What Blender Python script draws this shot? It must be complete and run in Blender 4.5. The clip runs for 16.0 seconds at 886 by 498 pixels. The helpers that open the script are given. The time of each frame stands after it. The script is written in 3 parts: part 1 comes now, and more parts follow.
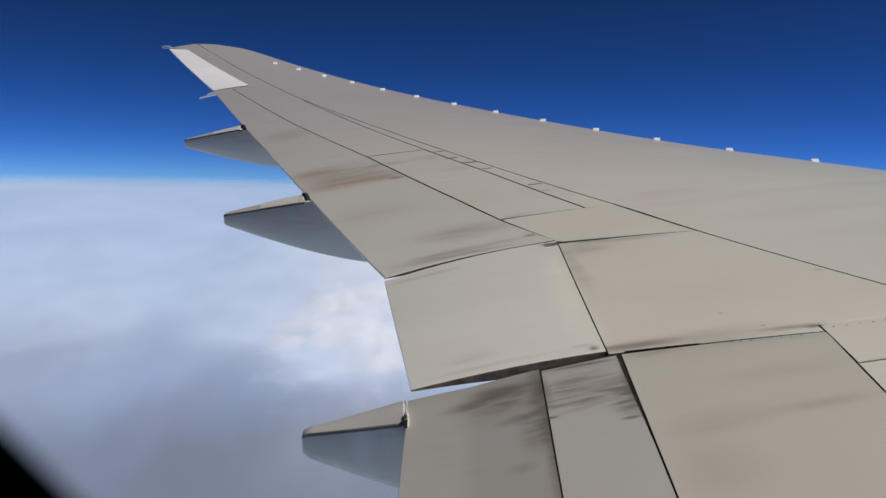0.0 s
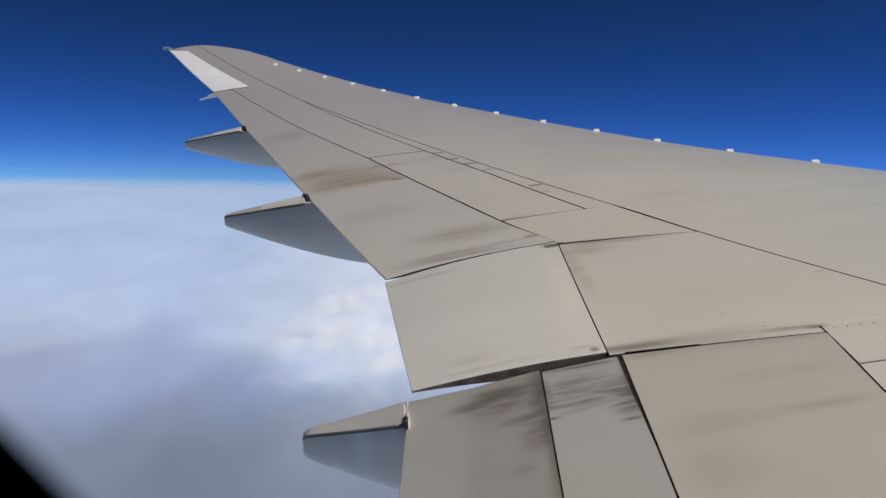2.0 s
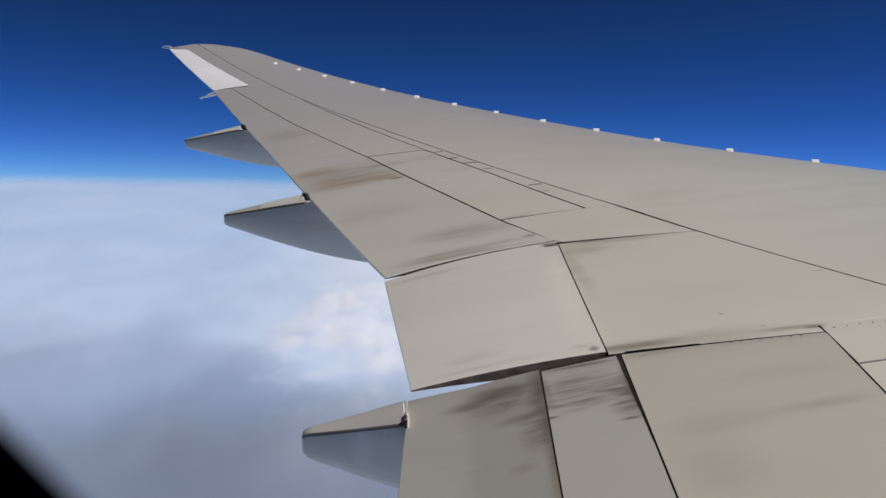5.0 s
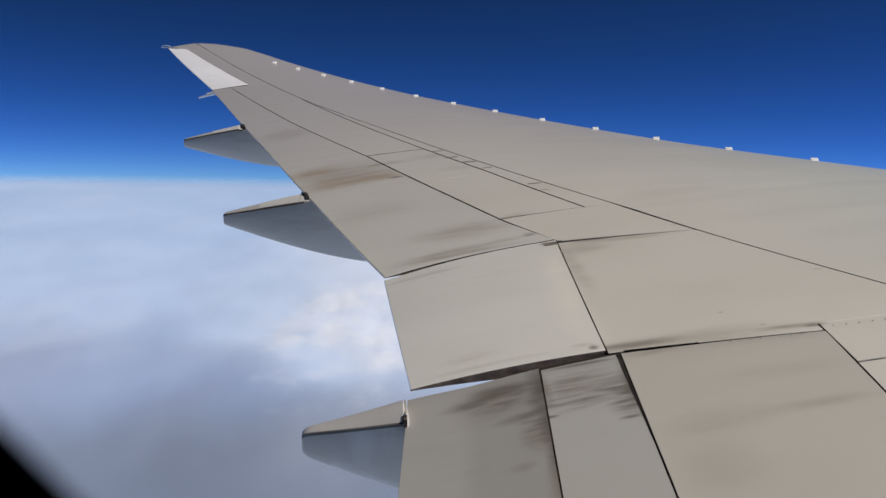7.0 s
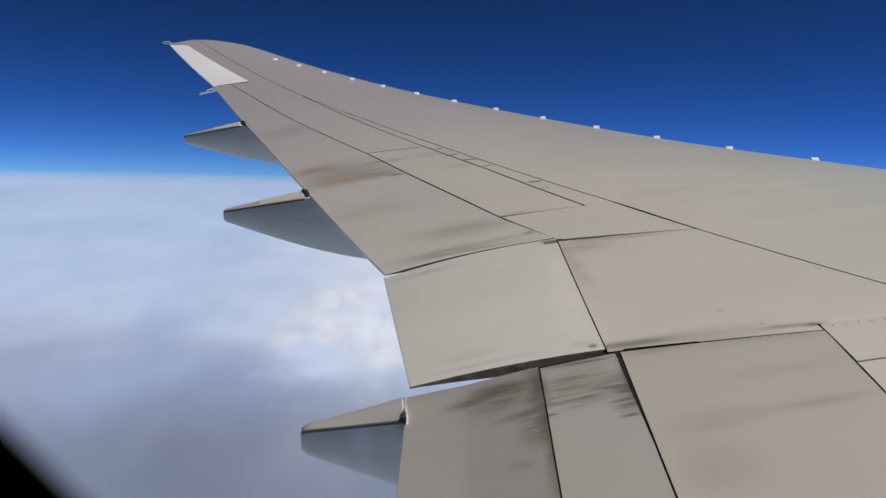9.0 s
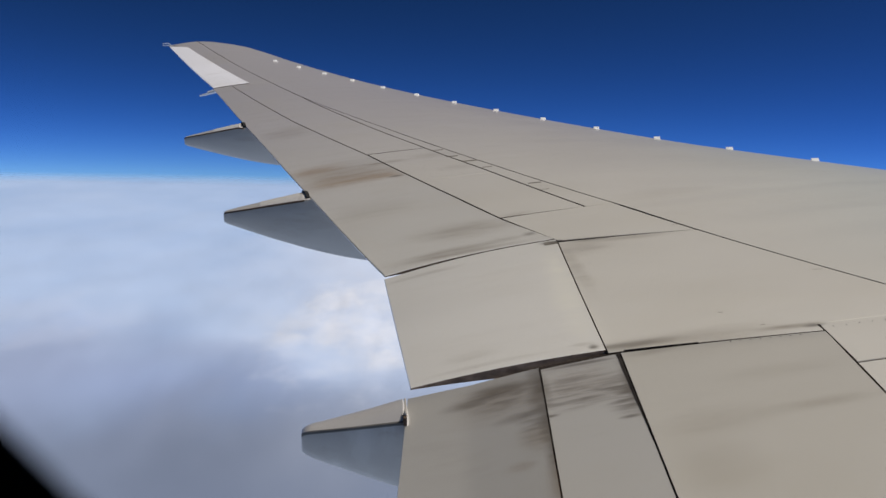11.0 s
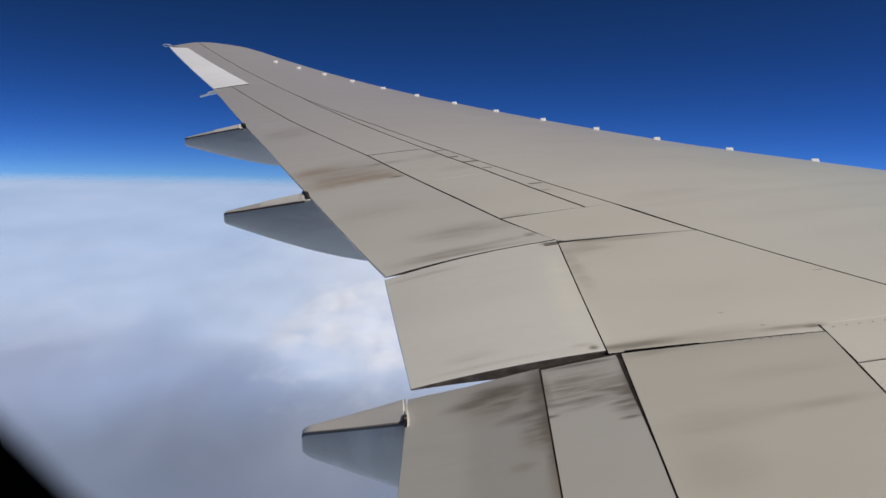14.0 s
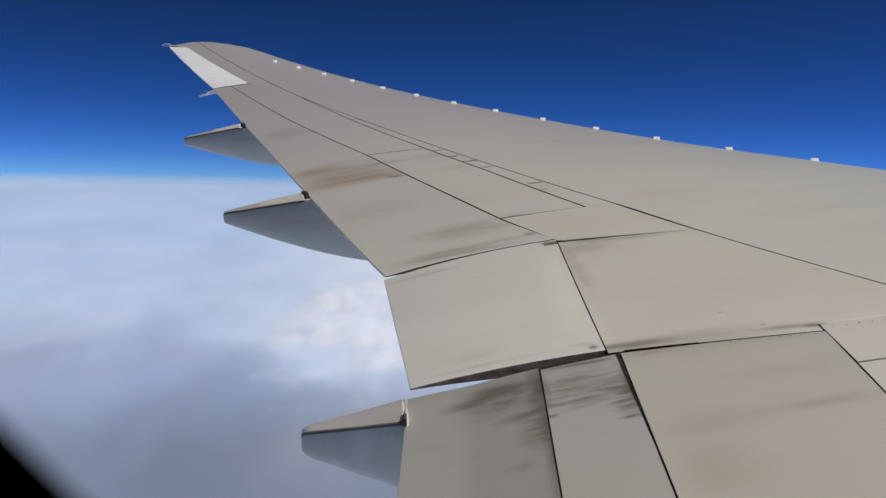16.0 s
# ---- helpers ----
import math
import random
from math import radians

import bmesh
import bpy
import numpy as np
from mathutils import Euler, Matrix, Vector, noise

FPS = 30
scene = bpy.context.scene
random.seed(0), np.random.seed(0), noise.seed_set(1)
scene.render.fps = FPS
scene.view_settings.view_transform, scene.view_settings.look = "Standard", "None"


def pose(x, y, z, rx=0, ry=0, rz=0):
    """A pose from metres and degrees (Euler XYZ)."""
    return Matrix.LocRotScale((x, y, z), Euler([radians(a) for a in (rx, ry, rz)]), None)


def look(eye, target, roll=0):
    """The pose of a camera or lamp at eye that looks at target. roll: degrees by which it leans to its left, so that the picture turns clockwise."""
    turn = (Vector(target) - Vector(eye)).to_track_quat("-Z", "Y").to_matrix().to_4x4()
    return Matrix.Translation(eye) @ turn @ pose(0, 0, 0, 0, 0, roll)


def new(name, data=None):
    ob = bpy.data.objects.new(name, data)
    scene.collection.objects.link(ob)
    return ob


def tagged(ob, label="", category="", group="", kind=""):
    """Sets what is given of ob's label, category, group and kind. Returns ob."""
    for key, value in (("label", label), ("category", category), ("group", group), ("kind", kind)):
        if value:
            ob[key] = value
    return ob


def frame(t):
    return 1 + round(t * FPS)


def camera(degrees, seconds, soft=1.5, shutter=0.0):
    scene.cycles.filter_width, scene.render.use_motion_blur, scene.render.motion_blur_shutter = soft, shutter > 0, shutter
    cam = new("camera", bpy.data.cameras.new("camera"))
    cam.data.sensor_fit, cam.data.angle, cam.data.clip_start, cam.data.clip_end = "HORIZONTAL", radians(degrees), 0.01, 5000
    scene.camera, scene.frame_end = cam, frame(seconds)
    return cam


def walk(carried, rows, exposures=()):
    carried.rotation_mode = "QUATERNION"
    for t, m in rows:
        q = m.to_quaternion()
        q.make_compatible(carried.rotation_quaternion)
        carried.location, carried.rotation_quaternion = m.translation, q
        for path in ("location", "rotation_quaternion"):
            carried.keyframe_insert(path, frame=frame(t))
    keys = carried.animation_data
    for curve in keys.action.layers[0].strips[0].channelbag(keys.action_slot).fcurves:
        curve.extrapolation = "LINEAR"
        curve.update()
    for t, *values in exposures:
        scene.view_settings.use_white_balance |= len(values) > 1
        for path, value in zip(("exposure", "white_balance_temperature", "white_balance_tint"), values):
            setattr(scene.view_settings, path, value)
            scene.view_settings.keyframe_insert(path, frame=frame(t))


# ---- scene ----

# The aircraft flies with its nose slightly up. In its own frame x points forward,
# y outboard over the port wing and z up; the eye is at the cabin window.
AIRCRAFT = Matrix.Rotation(radians(-2.2), 4, "Y")

# ---------------------------------------------------------------- camera
cam = camera(53.53, 16.0, soft=1.5)
TURNS = (
    (0.0, 3.517, -7.541, -0.346), (0.5, 3.488, -7.456, -0.422), (1.0, 3.520, -7.561, -0.285),
    (1.5, 3.488, -7.360, -0.543), (2.0, 3.481, -7.467, -0.400), (2.5, 3.527, -7.610, -0.248),
    (3.0, 3.499, -7.472, -0.391), (3.5, 3.487, -7.418, -0.368), (4.0, 3.525, -7.564, -0.296),
    (6.5, 3.485, -7.453, -0.329), (7.0, 3.546, -7.583, -0.395), (7.5, 3.487, -7.415, -0.541),
    (8.0, 3.473, -7.309, -0.595), (8.5, 3.517, -7.517, -0.284), (9.0, 3.547, -7.731, -0.097),
    (11.5, 3.509, -7.572, -0.299), (12.0, 3.478, -7.278, -0.661), (12.5, 3.514, -7.387, -0.576),
    (13.0, 3.485, -7.424, -0.507), (13.5, 3.503, -7.584, -0.184), (14.0, 3.514, -7.608, -0.224),
    (14.5, 3.493, -7.469, -0.375), (15.0, 3.492, -7.439, -0.479), (15.5, 3.479, -7.512, -0.325),
    (16.0, 3.542, -7.633, -0.228))
walk(cam, [(t, AIRCRAFT @ pose(0, 0, 0, 90 + pitch, 0, -yaw) @ pose(0, 0, 0, 0, 0, roll))
           for t, yaw, pitch, roll in TURNS], exposures=((0.0, 0.0), (16.0, 0.0)))
# a phone lens: an opening of a few millimetres, focused on the wing
cam.data.dof.use_dof, cam.data.dof.focus_distance, cam.data.dof.aperture_fstop = True, 13.0, 6.0

# ---------------------------------------------------------------- world and sun
SUN_TO = Vector((0.69, -0.03, 0.71)).normalized()
SUN_ELEVATION = math.asin(SUN_TO.z)
world = bpy.data.worlds.new("sky")
scene.world = world
world.use_nodes = True
wn, wl = world.node_tree.nodes, world.node_tree.links
wn.clear()
w_out, w_bg, w_sky = wn.new("ShaderNodeOutputWorld"), wn.new("ShaderNodeBackground"), wn.new("ShaderNodeTexSky")
w_co, w_map, w_norm = wn.new("ShaderNodeTexCoord"), wn.new("ShaderNodeVectorMath"), wn.new("ShaderNodeVectorMath")
w_map.operation, w_norm.operation = "ADD", "NORMALIZE"
w_map.inputs[1].default_value = (0, 0, 0.058)      # seen from cruising height the horizon lies below level
w_sky.sky_type, w_sky.sun_disc = "NISHITA", False
w_sky.sun_elevation, w_sky.sun_rotation = SUN_ELEVATION, math.atan2(SUN_TO.x, SUN_TO.y)
w_sky.altitude, w_sky.air_density, w_sky.dust_density, w_sky.ozone_density = 8000, 1.0, 0.0, 8.0
w_bg.inputs["Strength"].default_value = 0.05
wl.new(w_co.outputs["Generated"], w_map.inputs[0])
wl.new(w_map.outputs[0], w_norm.inputs[0])
wl.new(w_norm.outputs[0], w_sky.inputs["Vector"])
w_sat = wn.new("ShaderNodeHueSaturation")
w_sat.inputs["Hue"].default_value, w_sat.inputs["Saturation"].default_value = 0.503, 1.08
wl.new(w_sky.outputs[0], w_sat.inputs["Color"])
w_sat.inputs["Value"].default_value = 0.68
# the thin air aloft: pale at the horizon, falling quickly to a deep blue
w_cut, w_join = wn.new("ShaderNodeSeparateColor"), wn.new("ShaderNodeCombineColor")
wl.new(w_sat.outputs[0], w_cut.inputs[0])
for k, (fall, gain, most) in enumerate(((1.48, 1.30, 9.0), (1.60, 1.066, 14.0), (2.02, 0.480, 22.0))):
    w_pow, w_gain, w_top = wn.new("ShaderNodeMath"), wn.new("ShaderNodeMath"), wn.new("ShaderNodeMath")
    w_pow.operation, w_gain.operation, w_top.operation = "POWER", "MULTIPLY", "MINIMUM"
    w_pow.inputs[1].default_value, w_gain.inputs[1].default_value, w_top.inputs[1].default_value = fall, gain, most
    wl.new(w_cut.outputs[k], w_pow.inputs[0])
    wl.new(w_pow.outputs[0], w_gain.inputs[0])
    wl.new(w_gain.outputs[0], w_top.inputs[0])
    wl.new(w_top.outputs[0], w_join.inputs[k])
wl.new(w_join.outputs[0], w_bg.inputs["Color"])
wl.new(w_bg.outputs[0], w_out.inputs["Surface"])
sun = new("sun", bpy.data.lights.new("sun", "SUN"))
sun.data.energy, sun.data.angle, sun.data.color = 4.8, radians(0.53), (1.0, 0.945, 0.88)
sun.matrix_world = look(SUN_TO * 50, (0, 0, 0))


# ---------------------------------------------------------------- materials
def material(name):
    m = bpy.data.materials.new(name)
    m.use_nodes = True
    m.node_tree.nodes.clear()
    return m, m.node_tree.nodes, m.node_tree.links


def math_node(n, l, op, a, b=None, clamp=False):
    node = n.new("ShaderNodeMath")
    node.operation, node.use_clamp = op, clamp
    for k, v in enumerate((a, b)):
        if v is None:
            continue
        if isinstance(v, (int, float)):
            node.inputs[k].default_value = v
        else:
            l.new(v, node.inputs[k])
    return node.outputs[0]


def noise_node(n, l, vec, scale, stretch=(1, 1, 1), detail=4.0, rough=0.55, shift=(0, 0, 0)):
    mp = n.new("ShaderNodeMapping")
    mp.inputs["Scale"].default_value = stretch
    mp.inputs["Location"].default_value = shift
    l.new(vec, mp.inputs["Vector"])
    t = n.new("ShaderNodeTexNoise")
    t.inputs["Scale"].default_value, t.inputs["Detail"].default_value, t.inputs["Roughness"].default_value = scale, detail, rough
    l.new(mp.outputs[0], t.inputs["Vector"])
    return t.outputs["Fac"]


def ramp(n, l, v, lo, hi, to_lo=0.0, to_hi=1.0):
    r = n.new("ShaderNodeMapRange")
    r.interpolation_type = "SMOOTHSTEP"
    for k, x in zip(("From Min", "From Max", "To Min", "To Max"), (lo, hi, to_lo, to_hi)):
        r.inputs[k].default_value = x
    l.new(v, r.inputs["Value"])
    return r.outputs[0]


def mixed(n, l, fac, a, b):
    mx = n.new("ShaderNodeMix")
    mx.data_type = "RGBA"
    l.new(fac, mx.inputs["Factor"])
    for k, v in ((6, a), (7, b)):
        if isinstance(v, tuple):
            mx.inputs[k].default_value = (*v, 1)
        else:
            l.new(v, mx.inputs[k])
    return mx.outputs[2]


def paint(name, colour, rough=0.42, stains=(), combed=(), grime=0.09, patchy=0.22, coat=1.0, outboard=(), forward=(), smears=()):
    """Aircraft paint with grime drawn out along the airflow. stains and, drawn out
    into fine streaks, combed: (x, y, half length, half width, turn, strength, colour)."""
    m, n, l = material(name)
    out, bsdf, co = n.new("ShaderNodeOutputMaterial"), n.new("ShaderNodeBsdfPrincipled"), n.new("ShaderNodeTexCoord")
    p = co.outputs["Object"]
    broad = noise_node(n, l, p, 0.55, (0.5, 1, 1), 3.0)
    streak = noise_node(n, l, p, 3.0, (0.20, 1.2, 1), 5.0, 0.6)
    thread = noise_node(n, l, p, 16.0, (0.10, 1.0, 1), 4.0, 0.6, (3.0, 1.0, 0))
    fine = noise_node(n, l, p, 60.0, (1, 1, 1), 2.0)
    dark = tuple(c * f for c, f in zip(colour, (0.66, 0.62, 0.57)))
    light = tuple(min(1, c * 1.06) for c in colour)
    base = mixed(n, l, ramp(n, l, broad, 0.3, 0.7), colour, light)
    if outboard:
        # the cool tint of haze is painted into the outer panels' grey
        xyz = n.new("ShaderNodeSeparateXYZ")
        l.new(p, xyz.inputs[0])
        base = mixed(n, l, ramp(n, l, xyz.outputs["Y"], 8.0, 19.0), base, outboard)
    if forward:
        # towards the leading edge the skin turns a lighter, greener grey
        base = mixed(n, l, ramp(n, l, xyz.outputs["X"], 2.6, 6.2), base, forward)
    patch = noise_node(n, l, p, 0.9, (0.6, 1, 1), 5.0, 0.6, (7.3, 2.1, 0))
    base = mixed(n, l, ramp(n, l, patch, 0.44, 0.70, 0.0, patchy), base, tuple(c * f for c, f in zip(colour, (0.87, 0.84, 0.77))))
    base = mixed(n, l, ramp(n, l, streak, 0.52, 0.80, 0.0, grime), base, dark)
    base = mixed(n, l, ramp(n, l, thread, 0.56, 0.80, 0.0, grime * 0.8), base, dark)
    if smears:
        # pale streaks drawn out down the sides
        run = noise_node(n, l, p, 5.0, (1.0, 0.6, 0.30), 4.0, 0.55, (2.0, 6.0, 1.0))
        base = mixed(n, l, ramp(n, l, run, 0.44, 0.72, 0.0, 0.75), base, smears)
    if stains or combed:
        wob = noise_node(n, l, p, 5.0, (0.30, 1.5, 1), 5.0, 0.60)
        soft = noise_node(n, l, p, 3.6, (0.45, 1.2, 1), 4.0, 0.55, (4.0, 8.0, 0))
        body = ramp(n, l, wob, 0.34, 0.66, 0.55, 1.0)
        edge = math_node(n, l, "MULTIPLY", math_node(n, l, "SUBTRACT", soft, 0.5), 0.7)
        comb = ramp(n, l, noise_node(n, l, p, 20.0, (0.06, 1.0, 1), 3.0, 0.50, (1.3, 0.4, 0)), 0.36, 0.70, 0.12, 1.0)
    for (sx, sy, hl, hw, turn, strength, tint), body in [(q, body) for q in stains] + [(q, comb) for q in combed]:
        mp = n.new("ShaderNodeMapping")
        mp.vector_type = "TEXTURE"
        mp.inputs["Location"].default_value = (sx, sy, 0)
        mp.inputs["Rotation"].default_value = (0, 0, radians(turn))
        mp.inputs["Scale"].default_value = (hl, hw, 1e4)
        l.new(p, mp.inputs["Vector"])
        ln = n.new("ShaderNodeVectorMath")
        ln.operation = "LENGTH"
        l.new(mp.outputs[0], ln.inputs[0])
        reach = math_node(n, l, "ADD", ln.outputs["Value"], edge)
        fac = math_node(n, l, "MULTIPLY", ramp(n, l, reach, 1.0, 0.1, 0.0, strength), body)
        base = mixed(n, l, fac, base, tint)
    l.new(base, bsdf.inputs["Base Color"])
    l.new(ramp(n, l, streak, 0.2, 0.8, rough - 0.06, rough + 0.10), bsdf.inputs["Roughness"])
    bsdf.inputs["Coat Weight"].default_value, bsdf.inputs["Coat Roughness"].default_value = coat, 0.22
    bsdf.inputs["Coat IOR"].default_value = 1.65
    bump = n.new("ShaderNodeBump")
    bump.inputs["Strength"].default_value, bump.inputs["Distance"].default_value = 0.10, 0.004
    l.new(math_node(n, l, "ADD", math_node(n, l, "MULTIPLY", broad, 0.35), math_node(n, l, "MULTIPLY", fine, 0.15)), bump.inputs["Height"])
    l.new(bump.outputs[0], bsdf.inputs["Normal"])
    l.new(bsdf.outputs[0], out.inputs["Surface"])
    return m


def plain(name, colour, rough=0.5, metal=0.0, scale=8.0, vary=0.25, shine=0.5):
    m, n, l = material(name)
    out, bsdf, co = n.new("ShaderNodeOutputMaterial"), n.new("ShaderNodeBsdfPrincipled"), n.new("ShaderNodeTexCoord")
    t = noise_node(n, l, co.outputs["Object"], scale, (0.5, 1, 1), 4.0)
    l.new(mixed(n, l, ramp(n, l, t, 0.3, 0.75), colour, tuple(c * (1 - vary) for c in colour)), bsdf.inputs["Base Color"])
    bsdf.inputs["Roughness"].default_value, bsdf.inputs["Metallic"].default_value = rough, metal
    bsdf.inputs["Specular IOR Level"].default_value = shine
    l.new(bsdf.outputs[0], out.inputs["Surface"])
    return m


GREY, HAZE_COOL = (0.638, 0.611, 0.550), (0.530, 0.507, 0.520)
SOOT_SHADOW, OIL, RUST = (0.105, 0.090, 0.072), (0.23, 0.190, 0.140), (0.34, 0.235, 0.135)
PALE = (0.78, 0.755, 0.66)
M_SKIN = paint("skin_paint", GREY, outboard=HAZE_COOL, forward=(0.640, 0.656, 0.600), grime=0.06, patchy=0.12, stains=((3.0, 9.4, 0.8, 0.3, 0, 0.15, OIL),))
M_FIXED = paint("trailing_panel_paint", GREY, outboard=HAZE_COOL, stains=(
    (1.92, 8.06, 0.30, 0.06, -5, 0.95, SOOT_SHADOW), (1.75, 7.90, 0.38, 0.32, 0, 0.42, OIL), (2.25, 7.98, 0.60, 0.10, -6, 0.45, OIL),
    (1.60, 7.35, 0.10, 0.9, 0, 0.30, OIL), (1.48, 6.3, 0.08, 0.8, 0, 0.30, PALE), (1.62, 5.66, 0.45, 0.09, -5, 0.70, SOOT_SHADOW),
    (2.00, 5.60, 0.90, 0.20, -6, 0.38, OIL), (2.64, 5.53, 0.30, 0.06, -6, 0.75, OIL), (2.78, 5.50, 0.10, 0.05, 0, 0.9, SOOT_SHADOW),
    (0.60, 12.45, 0.5, 0.20, 0, 0.30, OIL), (0.05, 12.35, 0.30, 0.14, 0, 0.45, OIL), (0.90, 11.6, 0.4, 0.20, 0, 0.22, OIL),
    (0.35, 11.1, 0.25, 0.10, 0, 0.22, OIL), (1.3, 9.2, 0.3, 0.10, 10, 0.35, OIL)))
M_FLAP_OUT = paint("outboard_flap_paint", (0.590, 0.573, 0.530), outboard=HAZE_COOL, grime=0.18, stains=(
    (-0.15, 11.66, 0.55, 0.26, -2, 0.62, RUST), (-0.65, 11.70, 0.55, 0.34, 0, 0.48, RUST), (-1.02, 12.45, 0.60, 0.42, 0, 0.55, RUST), (-0.55, 11.9, 1.1, 0.75, 0, 0.35, RUST),
    (-0.12, 12.34, 0.30, 0.07, 0, 0.75, OIL), (-0.45, 12.2, 1.0, 0.9, 0, 0.30, OIL), (0.10, 11.55, 0.16, 0.06, 0, 0.85, SOOT_SHADOW),
    (0.80, 8.95, 0.75, 0.40, 0, 0.42, OIL), (0.50, 8.32, 0.65, 0.16, 4, 0.55, OIL), (0.90, 8.27, 0.70, 0.07, 4, 0.45, OIL),
    (1.38, 8.50, 0.12, 0.09, 20, 0.70, SOOT_SHADOW), (1.10, 8.42, 0.35, 0.10, 10, 0.40, OIL), (-1.7, 15.2, 0.6, 0.6, 0, 0.30, OIL),
    (-0.2, 10.2, 0.7, 0.5, 0, 0.20, OIL)))
M_FLAPERON = paint("flaperon_paint", (0.665, 0.648, 0.604), grime=0.14, patchy=0.16, stains=(
    (1.50, 8.15, 0.12, 0.07, 0, 0.95, SOOT_SHADOW), (1.42, 6.9, 0.20, 1.5, -4, 0.75, PALE), (1.45, 7.5, 0.07, 0.25, -4, 0.5, PALE),
    (1.37, 5.74, 0.05, 0.06, 0, 0.9, SOOT_SHADOW), (1.30, 5.80, 0.12, 0.05, 0, 0.5, OIL), (0.7, 5.78, 0.6, 0.05, 0, 0.25, OIL),
    (0.55, 5.95, 0.30, 0.10, 0, 0.25, OIL), (0.30, 7.9, 0.5, 0.07, 4, 0.35, OIL)))
# the dimming low in the view is put into the next three base greys
M_FLAP_IN = paint("dimmed_flap_paint", (0.365, 0.355, 0.333), grime=0.22, stains=(
    (0.47, 5.33, 0.26, 0.09, 8, 0.75, SOOT_SHADOW), (0.72, 5.40, 0.26, 0.12, 0, 0.80, SOOT_SHADOW), (0.78, 5.00, 0.24, 0.08, 4, 0.80, SOOT_SHADOW),
    (0.93, 5.25, 0.12, 0.60, -5, 0.95, SOOT_SHADOW), (0.89, 4.60, 0.08, 0.75, -5, 0.90, SOOT_SHADOW), (0.82, 4.70, 0.14, 0.25, 0, 0.50, OIL),
    (0.70, 4.46, 0.13, 0.08, 0, 0.45, OIL), (0.66, 5.25, 0.42, 0.38, 0, 0.45, OIL), (0.85, 4.2, 0.10, 0.45, -4, 0.45, OIL)), combed=(
    (0.70, 5.30, 0.36, 0.28, 0, 0.60, SOOT_SHADOW), (0.85, 4.85, 0.16, 0.40, 0, 0.55, SOOT_SHADOW)))
M_MID = paint("dimmed_vane_paint", (0.430, 0.418, 0.392), grime=0.22, stains=(
    (1.24, 5.53, 0.36, 0.035, -2, 0.85, SOOT_SHADOW), (1.40, 5.03, 0.10, 0.05, 0, 0.75, SOOT_SHADOW), (1.38, 4.93, 0.16, 0.045, 3, 0.95, SOOT_SHADOW),
    # the band at x 1.475 puts the proud spoiler's shadow into the colour
    (1.36, 4.74, 0.10, 0.035, 0, 0.90, SOOT_SHADOW), (1.475, 5.15, 0.085, 0.60, -5, 1.00, SOOT_SHADOW), (0.93, 4.92, 0.08, 0.03, 0, 0.75, SOOT_SHADOW),
    (0.96, 5.25, 0.05, 0.30, -5, 0.50, SOOT_SHADOW), (1.22, 5.22, 0.50, 0.40, 0, 0.30, OIL)), combed=(
    (1.20, 5.20, 0.60, 0.40, 0, 0.55, SOOT_SHADOW), (1.15, 5.04, 0.45, 0.16, 0, 0.60, SOOT_SHADOW), (1.42, 4.98, 0.22, 0.36, 0, 0.85, SOOT_SHADOW)))
M_SPOILER = paint("dimmed_spoiler_paint", (0.506, 0.482, 0.428), grime=0.12, stains=(
    (2.3, 4.95, 0.6, 0.14, 0, 0.16, OIL), (2.34, 4.50, 0.5, 0.10, 0, 0.34, OIL), (1.75, 4.50, 0.45, 0.22, 0, 0.26, OIL),
    (1.72, 5.50, 0.30, 0.07, 0, 0.45, OIL), (1.60, 4.1, 0.35, 0.4, 0, 0.2, OIL)))
M_AILERON = paint("aileron_white", (0.82, 0.825, 0.88), grime=0.30, patchy=0.4, coat=0.2)
# fairing sides are coloured darker for shade, the crest lighter for sun
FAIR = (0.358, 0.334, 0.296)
M_FAIRING = paint("shaded_fairing_paint", FAIR, grime=0.45, rough=0.45, patchy=0.4, coat=0.25)
M_FAIRING_IN = paint("shaded_streaked_paint", FAIR, grime=0.60, rough=0.45, patchy=0.6, coat=0.25, smears=(0.47, 0.45, 0.41))
M_CREST = paint("lit_crest_paint", (0.42, 0.405, 0.39), grime=0.35, coat=0.3)
M_CAP = paint("fairing_cap_paint", (0.57, 0.55, 0.52), grime=0.20, coat=0.3)
# the underside is a darker grey than the upper skin
M_UNDER = paint("underside_grey", (0.36, 0.36, 0.355), grime=0.30)
M_GAP = plain("gap_seal", (0.040, 0.032, 0.027), 0.9, shine=0.05)
M_EDGE = plain("sooty_edge", (0.095, 0.068, 0.050), 0.85, shine=0.1)
M_SIDE = plain("grimy_side", (0.40, 0.31, 0.235), 0.8, shine=0.15, scale=14.0, vary=0.6)
M_WORN = plain("worn_seal", (0.15, 0.14, 0.125), 0.8, shine=0.15, vary=0.4)
M_FAINT = plain("dull_slot", (0.27, 0.24, 0.205), 0.8, shine=0.2)
M_JOINT_DARK = plain("joint_black", (0.040, 0.034, 0.030), 0.8, shine=0.1, scale=20.0, vary=0.5)
M_COVER = plain("dirty_cover", (0.20, 0.18, 0.155), 0.8, shine=0.2, scale=30.0, vary=0.6)
M_BLACK = plain("matt_black", (0.012, 0.011, 0.011), 0.75)
M_WHITE = plain("white_vane_paint", (0.86, 0.86, 0.85), 0.35, vary=0.05)
M_STEEL = plain("bracket_steel", (0.40, 0.38, 0.35), 0.5, 0.2)
M_BRIGHT = plain("bare_bright_metal", (0.72, 0.72, 0.72), 0.4, 0.1, vary=0.2)
M_WALL = plain("cabin_panel", (0.30, 0.30, 0.29), 0.7, vary=0.12)

M_PANE, pn, pk = material("clear_acrylic")
